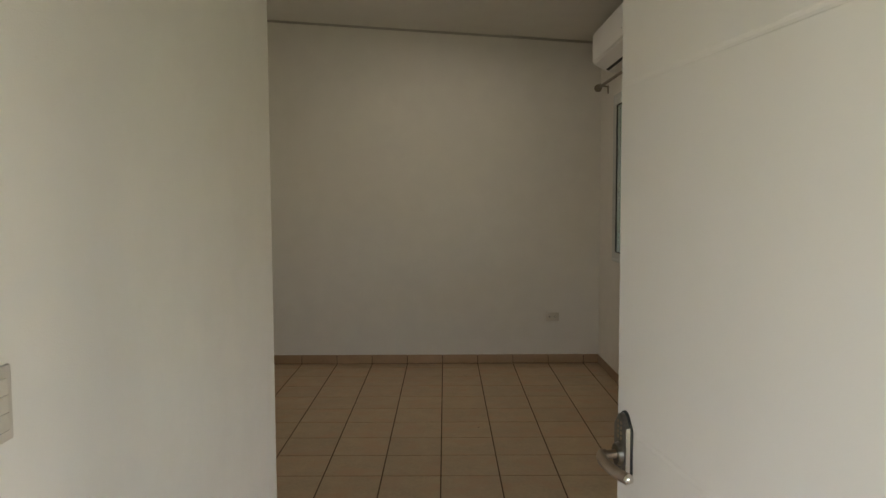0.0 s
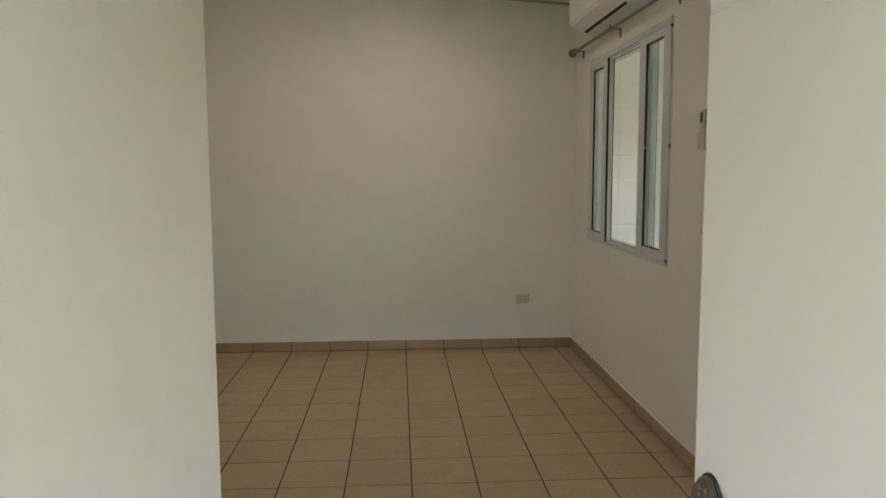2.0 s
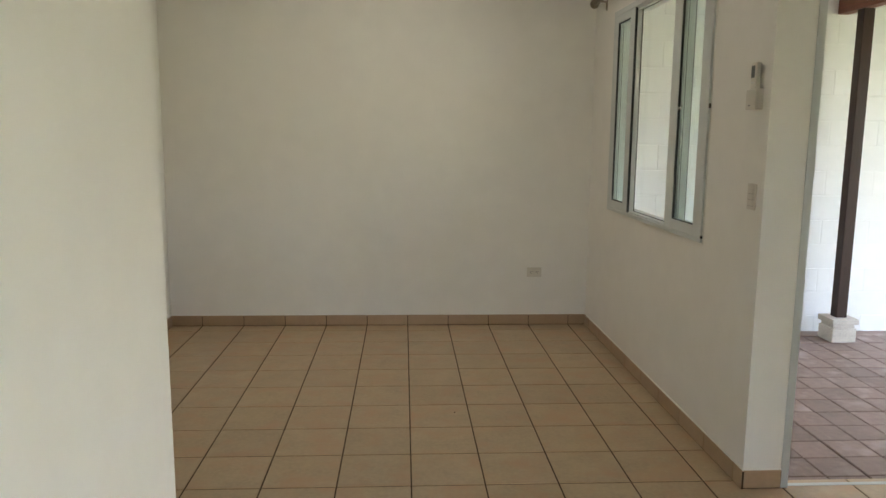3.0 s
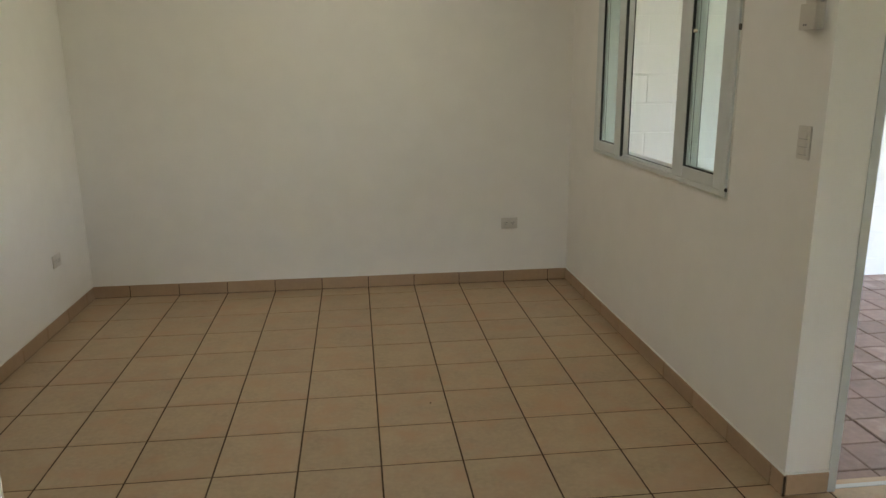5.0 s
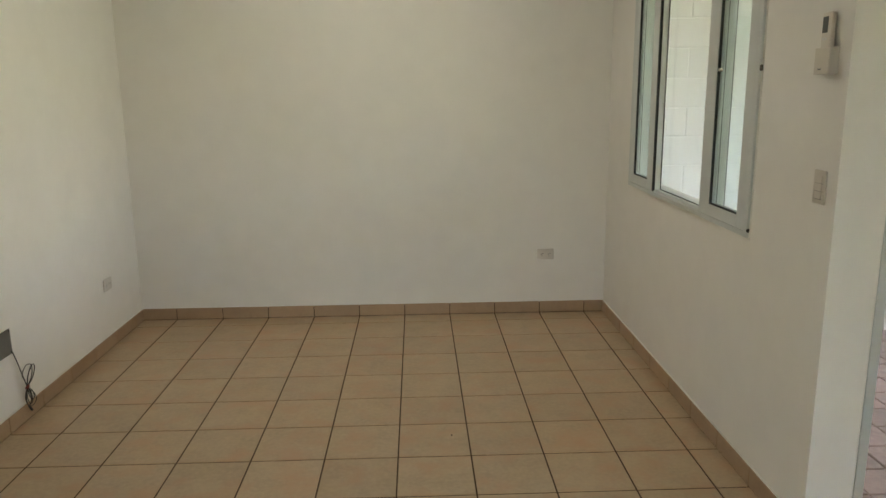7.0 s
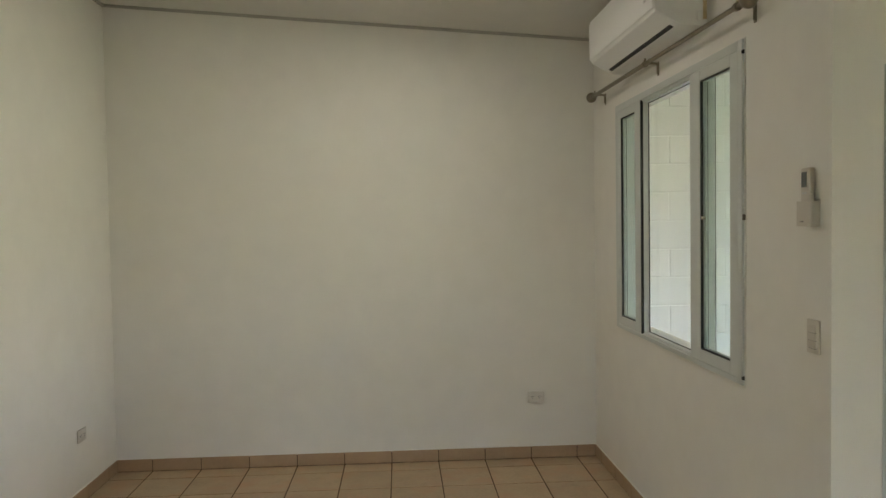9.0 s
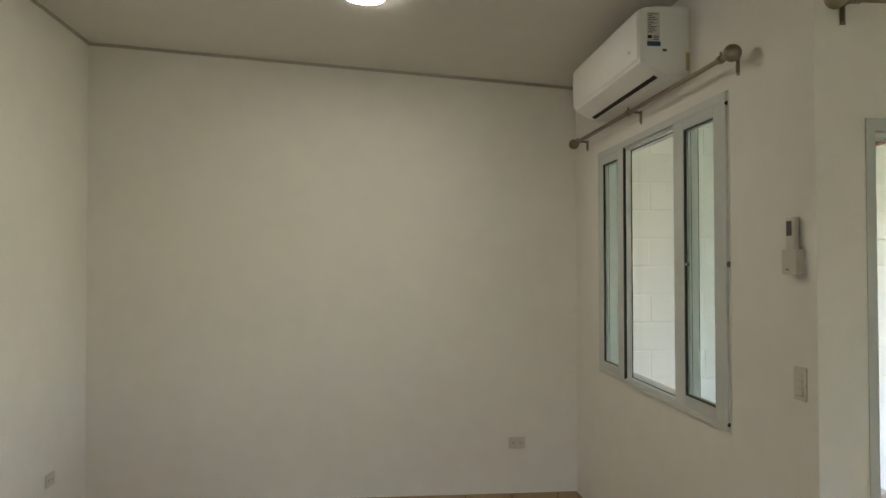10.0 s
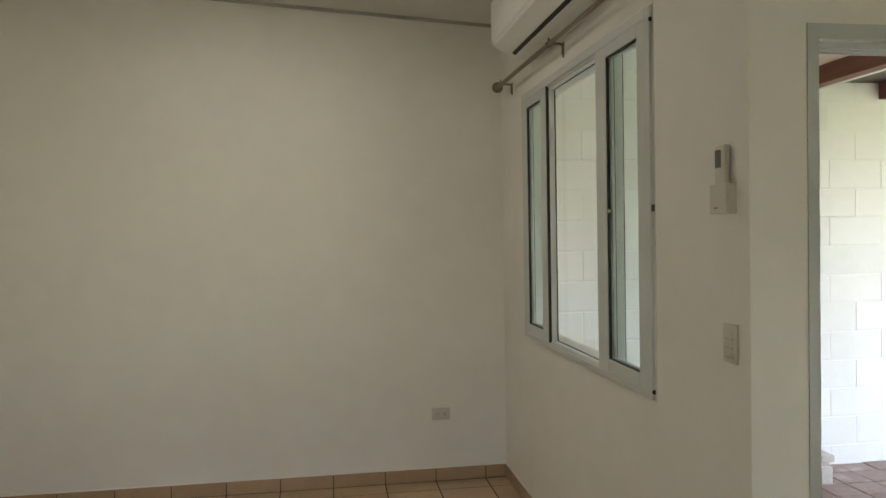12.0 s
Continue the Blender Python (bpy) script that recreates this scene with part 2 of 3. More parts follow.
structure("wall_patio", boxes((RIGHT + T, DX0, GLAZED, GLAZED + T, -0.1, TOP), (DX1, EAST + T, GLAZED, GLAZED + T, -0.1, TOP),
                              (DX0, DX1, GLAZED, GLAZED + T, DZ, TOP)), WALL, "off-white painted wall with an opening to the patio", "wall")
structure("wall_east", boxes((EAST, EAST + T, FRONT - T, 1.2, -0.1, TOP), (EAST, EAST + T, 2.0, GLAZED, -0.1, TOP), (EAST, EAST + T, 1.2, 2.0, 2.15, TOP)),
          WALL, "off-white painted wall open to the garden", "wall")
structure("wall_front", boxes((HALL, -0.58, FRONT - T, FRONT, -0.1, TOP), (0.47, EAST, FRONT - T, FRONT, -0.1, TOP), (-0.58, 0.47, FRONT - T, FRONT, 2.12, TOP)),
          WALL, "off-white painted front wall with the entrance", "wall")
structure("ceiling", prism([(LEFT - 0.05, under(LEFT - 0.05)), (EAST + 0.05, under(EAST + 0.05)), (EAST + 0.05, 3.52), (LEFT - 0.05, 3.52)], "y", FRONT - 0.05, BACK + 0.05),
          CEILING, "sloping grey-white ceiling of smooth boards", "ceiling")


def ceiling_trim(name, x0, x1, y0, y1):
    bm = bmesh.new()
    for vs in [box(bm, x0, x1, y0, y1, -0.018, 0.004)]:
        for v in vs:
            v.co.z += under(v.co.x)
    # Grey strip drawn as the thin dark line where wall and ceiling meet.
    return structure(name, bm, TRIM, "thin grey strip along the ceiling edge", "trim")


ceiling_trim("trim_north", LEFT, RIGHT, BACK - 0.016, BACK)
ceiling_trim("trim_west", LEFT, LEFT + 0.016, NOOK, BACK - 0.016)
ceiling_trim("trim_window", RIGHT - 0.016, RIGHT, GLAZED, BACK - 0.016)

floor = structure("floor", boxes((LEFT, RIGHT + T, FRONT - T, BACK, -0.2, -0.0022), (RIGHT + T, EAST, FRONT - T, GLAZED + 0.036, -0.2, -0.0022)), GROUT, "beige ceramic tiles with dark brown joints", "floor")
ground = structure("ground", boxes((-1500, 1500, -1500, 1500, -0.6, -0.21)), GRASS, "green lawn around the house", "ground")
# Unseen slab, added to cut the skylight reaching the open door leaf.
structure("porch_roof", boxes((-2.8, 3.2, -2.4, FRONT - T, 2.45, 2.56)), CEILING, "unseen plain white slab added to shade the entrance", "roof")
# Unseen slab, added so that no sun patch enters by the east opening.
structure("eave_east", boxes((EAST + T, 5.75, 0.0, GLAZED + 0.6, 2.50, 2.60)), CEILING, "unseen plain white slab added to block sun on the garden side", "roof")
# Unseen slab; its warm dark tone sets the light bounced into the entry.
structure("porch", boxes((-3.0, 5.0, -2.5, FRONT - T, -0.2, -0.01)), PORCH_CLAY, "unseen clay-coloured porch slab, toned for the light it bounces inside", "pavement")
patio = structure("patio", boxes((RIGHT + T, 6.6, GLAZED + 0.071, 6.8, -0.2, -0.062)), SAND, "clay pavers with dark joints", "pavement")

# ---- the entrance door, open inwards ----
door = tagged(new("door_1"), "white painted entrance door with shallow grooves, standing open", "door", kind="structure")
door.matrix_world = Matrix.Translation((0.327, 1.556, 0.004)) @ Matrix.Rotation(math.atan2(-0.99, 0.141), 4, "Z")
# in the leaf's axes x runs from the latch edge to the hinges, -y is the face towards the entry
GROOVES = (0.353, 1.072, 1.791)
face = [(0.045, 0.0), (0.0, 0.0)]
for z in GROOVES:
    face += [(0.0, z - 0.007), (0.0009, z - 0.005), (0.0015, z), (0.0009, z + 0.005), (0.0, z + 0.007)]
bm = prism(face + [(0.0, 2.08), (0.045, 2.08)], "x", 0.0, 1.0)
part("leaf", bm, LEAF, door)
LOCK_Z = 1.042
lock = part("lock_plate", rounded(prism([(0.014, -0.062), (0.082, -0.062), (0.082, 0.036), (0.071, 0.046), (0.064, 0.056), (0.056, 0.062), (0.048, 0.064), (0.040, 0.062), (0.032, 0.056), (0.025, 0.046), (0.014, 0.036)], "y", -0.015, 0.0), 0.003),
            BRONZE, door, "dark bronze keypad lock plate", True)
lock.location = (0, 0, LOCK_Z)
part("rim", rounded(prism([(0.011, -0.065), (0.085, -0.065), (0.085, 0.037), (0.074, 0.049), (0.066, 0.060), (0.057, 0.066), (0.048, 0.068), (0.039, 0.066), (0.030, 0.060), (0.022, 0.049), (0.011, 0.037)], "y", -0.006, 0.0), 0.002), SLOT, lock, "black gasket rim")
part("bright_edge", rounded(boxes((0.0815, 0.0838, -0.0152, -0.006, -0.060, 0.040)), 0.0006), CHROME, lock, "bright metal edge")
for row in range(4):
    for c in range(2):
        part("key", rod(bmesh.new(), (0.040 + c * 0.017, -0.0168, 0.012 + row * 0.011), (0.040 + c * 0.017, -0.014, 0.012 + row * 0.011), 0.0040, 10), SATIN, lock)
part("rose", rod(bmesh.new(), (0.048, -0.014, -0.024), (0.048, -0.024, -0.024), 0.026, 24, 0.022), BRONZE, lock, smooth=True)
bm = tube([(0.048, -0.022, 0), (0.048, -0.044, 0), (0.054, -0.058, 0), (0.082, -0.062, -0.002), (0.120, -0.055, -0.006), (0.152, -0.040, -0.010)], 0.0095, 12)
for v in bm.verts:
    if v.co.y < -0.046 or v.co.x > 0.06:
        v.co.z = v.co.z * 1.35
lever = part("lever", bm, SATIN, door, "satin dark metal lever handle", True)
lever.location = (0, 0, LOCK_Z - 0.024)
# Chrome ball puts the highlight at the lever's end into the material.
part("lever_tip", ball(bmesh.new(), (0.154, -0.0385, -0.013), 0.0105), CHROME, lever, smooth=True)

# ---- the sliding window ----
window = tagged(new("window_1"), "white framed sliding window of three panes facing the patio", "window", kind="structure")
FX = 1.380                                     # inner face of the frame, proud of the wall


def ring(y0, y1, z0, z1, near, far, low, high, x0, x1):
    return boxes((x0, x1, y0, y0 + near, z0, z1), (x0, x1, y1 - far, y1, z0, z1), (x0, x1, y0 + near, y1 - far, z0, z0 + low), (x0, x1, y0 + near, y1 - far, z1 - high, z1))


FY0, FY1, FZ0, FZ1 = 4.566, 6.296, 1.018, 2.412  # outer edge of the frame
FL = 0.024
part("window_frame", rounded(ring(FY0, FY1, FZ0, FZ1, 0.037, 0.037, FL, 0.040, FX, RIGHT + 0.002), 0.0025, 2), FRAME, window)
part("frame_lining", ring(FY0 + 0.035, FY1 - 0.035, FZ0 + FL - 0.002, FZ1 - 0.030, 0.018, 0.018, 0.008, 0.016, FX + 0.010, 1.500), FRAME, window)
part("caulk", ring(FY0 - 0.006, FY1 + 0.006, FZ0 - 0.009, FZ1 + 0.004, 0.006, 0.006, 0.009, 0.004, RIGHT - 0.004, RIGHT + 0.002), CAULK, window, "white caulk round the frame")
GLASS_LOW, GLASS_TOP = 1.096, 2.324
for y0, y1, near, far in ((4.603, 5.097, 0.073, 0.113), (5.823, 6.259, 0.096, 0.064)):
    low, high = GLASS_LOW - FZ0 - FL, FZ1 - 0.040 - GLASS_TOP
    sash = part("sash", rounded(ring(y0, y1, FZ0 + FL, FZ1 - 0.040, near, far, low, high, FX + 0.0012, FX + 0.040), 0.002, 1), FRAME, window)
    part("gasket", ring(y0 + near - 0.0005, y1 - far + 0.0005, GLASS_LOW - 0.0005, GLASS_TOP + 0.0005, 0.0035, 0.006, 0.006, 0.006, FX + 0.004, FX + 0.016), RUBBER, sash)
    pane = part("pane", boxes((FX + 0.017, FX + 0.022, y0 + near - 0.002, y1 - far + 0.002, GLASS_LOW - 0.002, GLASS_TOP + 0.002)), GLASS_GREEN, sash, "greenish glass pane")
    pane.visible_shadow = False
    part("inner_bead", ring(y0 + near - 0.001, y1 - far + 0.001, GLASS_LOW - 0.001, GLASS_TOP + 0.001, 0.006, 0.006, 0.006, 0.006, FX + 0.024, FX + 0.036), FRAME, sash)
    part("outer_gasket", ring(y0 + near - 0.001, y1 - far + 0.010, GLASS_LOW - 0.001, GLASS_TOP + 0.001, 0.004, 0.012, 0.004, 0.004, FX + 0.037, FX + 0.040), RUBBER, sash)
mullion = part("mullion", boxes((FX + 0.042, 1.446, 5.010, 5.100, FZ0 + FL + 0.002, FZ1 - 0.044)), FRAME, window)
# Darker copy of the frame colour paints the shade between the steps.
part("mullion_groove", boxes((1.4462, 1.4495, 5.020, 5.098, FZ0 + FL + 0.002, FZ1 - 0.044)), PROFILE_SHADED, mullion)
part("mullion_step", boxes((1.450, 1.474, 5.030, 5.098, FZ0 + FL + 0.002, FZ1 - 0.044)), FRAME, mullion)
part("mullion_edge", boxes((1.4745, 1.480, 5.036, 5.096, FZ0 + FL + 0.002, FZ1 - 0.044)), RUBBER, mullion, "black rubber edge")
pane = part("pane", boxes((1.430, 1.435, 5.100, 5.812, FZ0 + FL + 0.002, FZ1 - 0.044)), GLASS_CLEAR, window, "clear fixed glass pane")
pane.visible_shadow = False
part("fixed_frame", ring(5.1005, 5.822, FZ0 + FL - 0.001, FZ1 - 0.036, 0.004, 0.016, 0.010, 0.020, FX + 0.0165, 1.4295), FRAME, window)
part("fixed_gasket", ring(5.1045, 5.8055, FZ0 + FL + 0.0092, FZ1 - 0.0562, 0.003, 0.004, 0.003, 0.003, 1.4245, 1.4292), RUBBER, window)
part("sliding_seal", boxes((FX + 0.003, FX + 0.0155, 5.8085, 5.8225, FZ0 + FL + 0.0005, FZ1 - 0.0405)), RUBBER, window, "black rubber seal")
part("sash_knob", rod(bmesh.new(), (FX + 0.002, 4.930, 1.700), (FX - 0.012, 4.930, 1.700), 0.008, 16), CHROME, window, "small chrome knob", True)
part("sash_lock", rounded(boxes((FX + 0.001, FX + 0.013, FY0 - 0.011, FY0 + 0.001, 1.687, 1.712)), 0.004), BRONZE, window)
for z in (1.048, 2.360):
    part("screw_cap", rod(bmesh.new(), (FX + 0.007, FY0 + 0.001, z), (FX + 0.007, FY0 - 0.003, z), 0.0085, 14), RUBBER, window)

# ---- the patio door's frame ----
patio_door = tagged(new("door_2"), "open patio door with a pale grey aluminium frame and track", "door", kind="structure")
part("jamb", boxes((DX0, DX0 + 0.034, GLAZED - 0.004, GLAZED + 0.12, 0.0, DZ)), DOORFRAME, patio_door)
part("jamb", boxes((DX1 - 0.046, DX1, GLAZED - 0.004, GLAZED + 0.12, 0.0, DZ)), DOORFRAME, patio_door)
part("head", boxes((DX0 + 0.034, DX1 - 0.046, GLAZED - 0.004, GLAZED + 0.12, DZ - 0.042, DZ)), DOORFRAME, patio_door)
for k in range(3):
    part("track", boxes((DX0 + 0.034, DX1 - 0.046, GLAZED + 0.03 + 0.032 * k, GLAZED + 0.038 + 0.032 * k, DZ - 0.060, DZ - 0.042)), FRAME, patio_door)
part("threshold", boxes((DX0 + 0.034, DX1 - 0.046, GLAZED + 0.012, GLAZED + 0.036, -0.004, 0.002)), DOORFRAME, patio_door)
# Solid black strip drawn as the dark line beyond the threshold.
part("track_groove", boxes((DX0 + 0.034, DX1 - 0.046, GLAZED + 0.0365, GLAZED + 0.070, -0.030, -0.004)), RUBBER, patio_door)

# ---- things on the walls ----
def wall_frame(x, y, z, facing):
    """Axes on a wall: x along it, z up, -y out of it."""
    turn = {"-y": 0, "+x": 90, "-x": -90}[facing]
    return FITTED @ Matrix.Translation((x, y, z)) @ Matrix.Rotation(radians(turn), 4, "Z")


def outlet(at):
    ob = thing("power_outlet", at, "beige plastic double power outlet set flat on the wall", "power outlet", "wall outlets")
    part("cover_plate", rounded(boxes((-0.061, 0.061, -0.007, 0, -0.040, 0.040)), 0.003), PLATE, ob, smooth=True)
    for x in (-0.026, 0.026):
        face = part("socket", rounded(boxes((x - 0.019, x + 0.019, -0.0085, -0.006, -0.016, 0.016)), 0.002), PLATE, ob)
        # Raised black bars and disc: the shade in the holes put into the colour.
        for d in (-0.007, 0.007):
            part("slot", boxes((x + d - 0.0045, x + d + 0.0045, -0.0092, -0.008, 0.002 + d * 0.3, 0.0055 + d * 0.3)), SLOT, face)
        part("slot", rod(bmesh.new(), (x, -0.0092, -0.008), (x, -0.008, -0.008), 0.0028, 10), SLOT, face)
    return ob


def light_switch(at, w=0.074):
    ob = thing("light_switch", at, "beige plastic light switch with three rockers on the wall", "light switch", "light switches")
    part("cover_plate", rounded(boxes((-w / 2, w / 2, -0.008, 0, -0.058, 0.058)), 0.003), PLATE, ob, smooth=True)
    for z in (-0.027, 0.0, 0.027):
        bm = boxes((-w / 2 + 0.016, w / 2 - 0.016, -0.0125, -0.006, z - 0.0125, z + 0.0125))
        for v in bm.verts:
            if v.co.y < -0.01 and v.co.z > z:
                v.co.y += 0.003
        part("rocker", rounded(bm, 0.0012), PLATE, ob)
        # Raised grey strip: the shade below each rocker put into the colour.
        part("gap", boxes((-w / 2 + 0.012, w / 2 - 0.012, -0.0086, -0.007, z - 0.0150, z - 0.0128)), SHADOWGREY, ob)
    return ob


outlet(wall_frame(0.973, BACK_S, 0.421, "-y"))
outlet(wall_frame(LEFT_S, 6.395, 0.397, "+x"))
light_switch(Matrix.Translation((HALL, 1.050, 1.257)) @ Matrix.Rotation(radians(90), 4, "Z"))
light_switch(wall_frame(RIGHT_S, 4.104, 1.288, "-x"))

holder = thing("remote_holder", wall_frame(RIGHT_S, 4.116, 1.665, "-x"), "white plastic remote holder screwed to the wall", "remote holder")
part("back", rounded(boxes((-0.045, 0.045, -0.004, 0, 0, 0.092)), 0.0015), PLATE, holder)
part("pocket", rounded(boxes((-0.045, 0.045, -0.034, -0.030, 0, 0.086)), 0.0015), PLATE, holder)
for x in (-0.045, 0.041):
    part("side", boxes((x, x + 0.004, -0.030, -0.004, 0.002, 0.086)), PLATE, holder)
part("bottom", boxes((-0.041, 0.041, -0.030, -0.004, 0.0, 0.004)), PLATE, holder)
for x in (-0.02, -0.008):
    part("mark", boxes((x, x + 0.008, -0.0348, -0.0338, 0.014, 0.019)), PRINT, holder)
remote = thing("remote_control", wall_frame(RIGHT_S, 4.118, 1.669, "-x"), "white air conditioner remote with a grey display, in its holder", "remote control")
part("case", rounded(boxes((-0.030, 0.024, -0.026, -0.006, 0, 0.196)), 0.005, 3), PLATE, remote, smooth=True)
part("display", rounded(boxes((-0.024, 0.008, -0.0275, -0.025, 0.130, 0.182)), 0.001), LCD, remote)
for x in (-0.02, -0.004):
    part("button", rounded(boxes((x, x + 0.011, -0.0275, -0.025, 0.106, 0.114)), 0.001), LABEL, remote)

plate = thing("cover_plate", wall_frame(LEFT_S, 5.148, 0.422, "+x"), "grey metal blanking plate screwed low on the wall", "cover plate")
part("plate", rounded(boxes((-0.068, 0.068, -0.004, 0, -0.065, 0.065)), 0.0012), METALPLATE, plate)
for x, z in ((-0.058, -0.055), (-0.058, 0.055), (0.058, 0.055), (0.058, -0.055)):
    part("screw", rod(bmesh.new(), (x, -0.006, z), (x, -0.003, z), 0.004, 12), SLOT, plate)

loose = thing("loose_cable", wall_frame(LEFT_S, 5.205, 0.0, "+x"), "black cable tied in a small bundle hanging under the plate", "cable")
part("wire", tube([(0.002, -0.004, 0.372), (0.008, -0.01, 0.345), (0.022, -0.016, 0.29), (0.036, -0.02, 0.235), (0.050, -0.024, 0.185), (0.058, -0.026, 0.16)], 0.0026), CABLE, loose, smooth=True)
for k, (dx, dz, w) in enumerate(((0.085, 0.088, 0.030), (0.045, 0.080, 0.022), (-0.030, -0.085, 0.034), (0.045, -0.080, 0.022), (0.006, -0.092, 0.026))):
    c = Vector((0.058, -0.026, 0.155))
    tip = Vector((dx, -0.007 * (k % 3), dz))
    side = Vector((tip.z, 0, -tip.x)).normalized() * w
    part("loop", tube([c, c + tip * 0.5 + side * 0.8, c + tip * 0.9 + side * 0.6, c + tip * 1.02, c + tip * 0.9 - side * 0.6, c + tip * 0.5 - side * 0.8, c], 0.0023), CABLE, loose, smooth=True)
part("stray_loop", tube([(0.030, -0.022, 0.215), (0.030, -0.030, 0.250), (0.058, -0.034, 0.272), (0.100, -0.034, 0.262), (0.118, -0.030, 0.235)], 0.0020), CABLE, loose, smooth=True)
part("stray_loop", tube([(0.070, -0.026, 0.140), (0.112, -0.030, 0.095), (0.118, -0.030, 0.060), (0.088, -0.026, 0.042), (0.055, -0.022, 0.050)], 0.0020), CABLE, loose, smooth=True)
part("tie", rod(bmesh.new(), (0.048, -0.027, 0.151), (0.068, -0.027, 0.159), 0.008, 10), TIE, loose)
part("tail", tube([(0.050, -0.026, 0.15), (0.032, -0.028, 0.11), (0.040, -0.026, 0.07), (0.062, -0.022, 0.045)], 0.0026), CABLE, loose, smooth=True)
part("plug", rod(bmesh.new(), (0.060, -0.022, 0.048), (0.085, -0.020, 0.016), 0.0062, 10), CABLE, loose)

# ---- floor litter ----
crumb = thing("crumb", (0.175, 4.91, 0.0), "tiny dark crumb lying on the beige floor tiles", "debris")
bm = bmesh.new()
bmesh.ops.create_icosphere(bm, subdivisions=2, radius=0.0032)
for v in bm.verts:
    v.co = Vector((v.co.x * 1.3, v.co.y, max(v.co.z, -0.002) + 0.002)) * (1 + 0.18 * math.sin(v.co.x * 900 + v.co.y * 700))
part("lump", bm, TIMBER, crumb)

# ---- air conditioner ----
AC0, AC1 = 4.98, 6.10
ac = thing("air_conditioner", FITTED @ Matrix.Translation((RIGHT_S, (AC0 + AC1) / 2, 2.572)), "white wall-mounted split air conditioner above the window", "air conditioner")
half = (AC1 - AC0) / 2
shape = [(0, 0), (-0.10, 0.002), (-0.132, 0.010), (-0.226, 0.062), (-0.238, 0.071), (-0.244, 0.088), (-0.246, 0.20), (-0.245, 0.290), (-0.238, 0.312), (-0.215, 0.324), (-0.15, 0.330), (0, 0.330)]
part("body", rounded(prism(shape, "y", -half, half), 0.004, 2), PLASTIC, ac, smooth=True)
part("front_panel", rounded(prism([(-0.2440, 0.080), (-0.2500, 0.086), (-0.2535, 0.20), (-0.2525, 0.292), (-0.2445, 0.314), (-0.2405, 0.308), (-0.2455, 0.288), (-0.2465, 0.20)], "y", -half + 0.006, half - 0.006), 0.0015), PLASTIC, ac, smooth=True)
flap = part("louvre_flap", rounded(prism([(-0.236, 0.066), (-0.240, 0.075), (-0.156, 0.0290), (-0.152, 0.0205)], "y", -half + 0.012, half - 0.012), 0.0015), PLASTIC, ac)
# Solid black bar: the shade inside the air opening put into the colour.
part("outlet_slot", prism([(-0.150, 0.0260), (-0.153, 0.0175), (-0.136, 0.0070), (-0.130, 0.0150)], "y", -half + 0.06, half - 0.07), SLOT, ac, "solid black bar painted as the shaded air opening")
part("indicator", rounded(boxes((-0.2545, -0.250, -half + 0.10, -half + 0.125, 0.135, 0.147)), 0.001), LABEL, ac)
label = part("rating_label", boxes((-0.205, -0.145, -half - 0.0012, -half + 0.001, 0.155, 0.300)), LABEL, ac, "printed rating label with a blue strip")
for k in range(11):
    w = (0.046, 0.020, 0.034, 0.044, 0.026, 0.040, 0.018, 0.042, 0.030, 0.038, 0.022)[k]
    part("print_bar", boxes((-0.200, -0.200 + w, -half - 0.002, -half - 0.0010, 0.290 - k * 0.0085, 0.2935 - k * 0.0085)), PRINT, label)
for k in range(3):
    part("print_bar", boxes((-0.176, -0.150, -half - 0.002, -half - 0.0010, 0.186 - k * 0.008, 0.190 - k * 0.008)), PRINT, label)
part("print_bar", boxes((-0.203, -0.182, -half - 0.002, -half - 0.0010, 0.178, 0.192)), SLOT, label)
part("blue_strip", boxes((-0.206, -0.142, -half - 0.002, -half - 0.0010, 0.142, 0.163)), PRINTBLUE, ac)
part("maker_mark", rounded(boxes((-0.132, -0.112, -half - 0.002, -half + 0.001, 0.118, 0.130)), 0.0006), PRINT, ac)
part("side_grip", rounded(boxes((-0.048, -0.030, -half - 0.003, -half + 0.001, 0.020, 0.068)), 0.004), PLASTIC, ac)
part("aged_strip", boxes((-0.020, -0.002, -half - 0.0016, -half + 0.001, 0.03, 0.115)), AGED, ac, "yellowed strip of plastic")


# ---- curtain rods ----
def curtain_rod(name_at, length, ends, brackets, out, label):
    """A rod along its own x axis with ball ends and brackets reaching back to the wall (+y)."""
    ob = thing("curtain_rod", name_at, label, "curtain rod", "curtain rods")
    part("pole", rod(bmesh.new(), (0, 0, 0), (length * 0.52, 0, 0), 0.0125, 20), BRASS, ob, smooth=True)
    part("pole", rod(bmesh.new(), (length * 0.52, 0, 0), (length, 0, 0), 0.0105, 20), BRASS, ob, smooth=True)
    for x, s in ends:
        fin = part("finial", ball(bmesh.new(), (x + s * 0.036, 0, 0), 0.035), BRASS, ob, "round metal finial", True)
        part("collar", rod(bmesh.new(), (x - s * 0.014, 0, 0), (x + s * 0.006, 0, 0), 0.0185, 20), BRASS, fin, smooth=True)
    for x in brackets:
        b = part("bracket", tube([(x, 0, 0), (x, out * 0.5, 0.004), (x, out * 0.88, 0.0), (x, out - 0.006, -0.012), (x, out - 0.006, -0.052)], 0.0062, 10), BRASS, ob, "metal wall bracket", True)
        part("cup", rod(bmesh.new(), (x - 0.010, 0, 0), (x + 0.010, 0, 0), 0.0175, 16), BRASS, b, smooth=True)
        part("fixing", rounded(boxes((x - 0.009, x + 0.009, out - 0.005, out, -0.062, 0.012)), 0.001), BRASS, b)
        part("thumb_screw", rod(bmesh.new(), (x, 0, 0.014), (x, 0, 0.030), 0.005, 10), BRASS, b)
    return ob


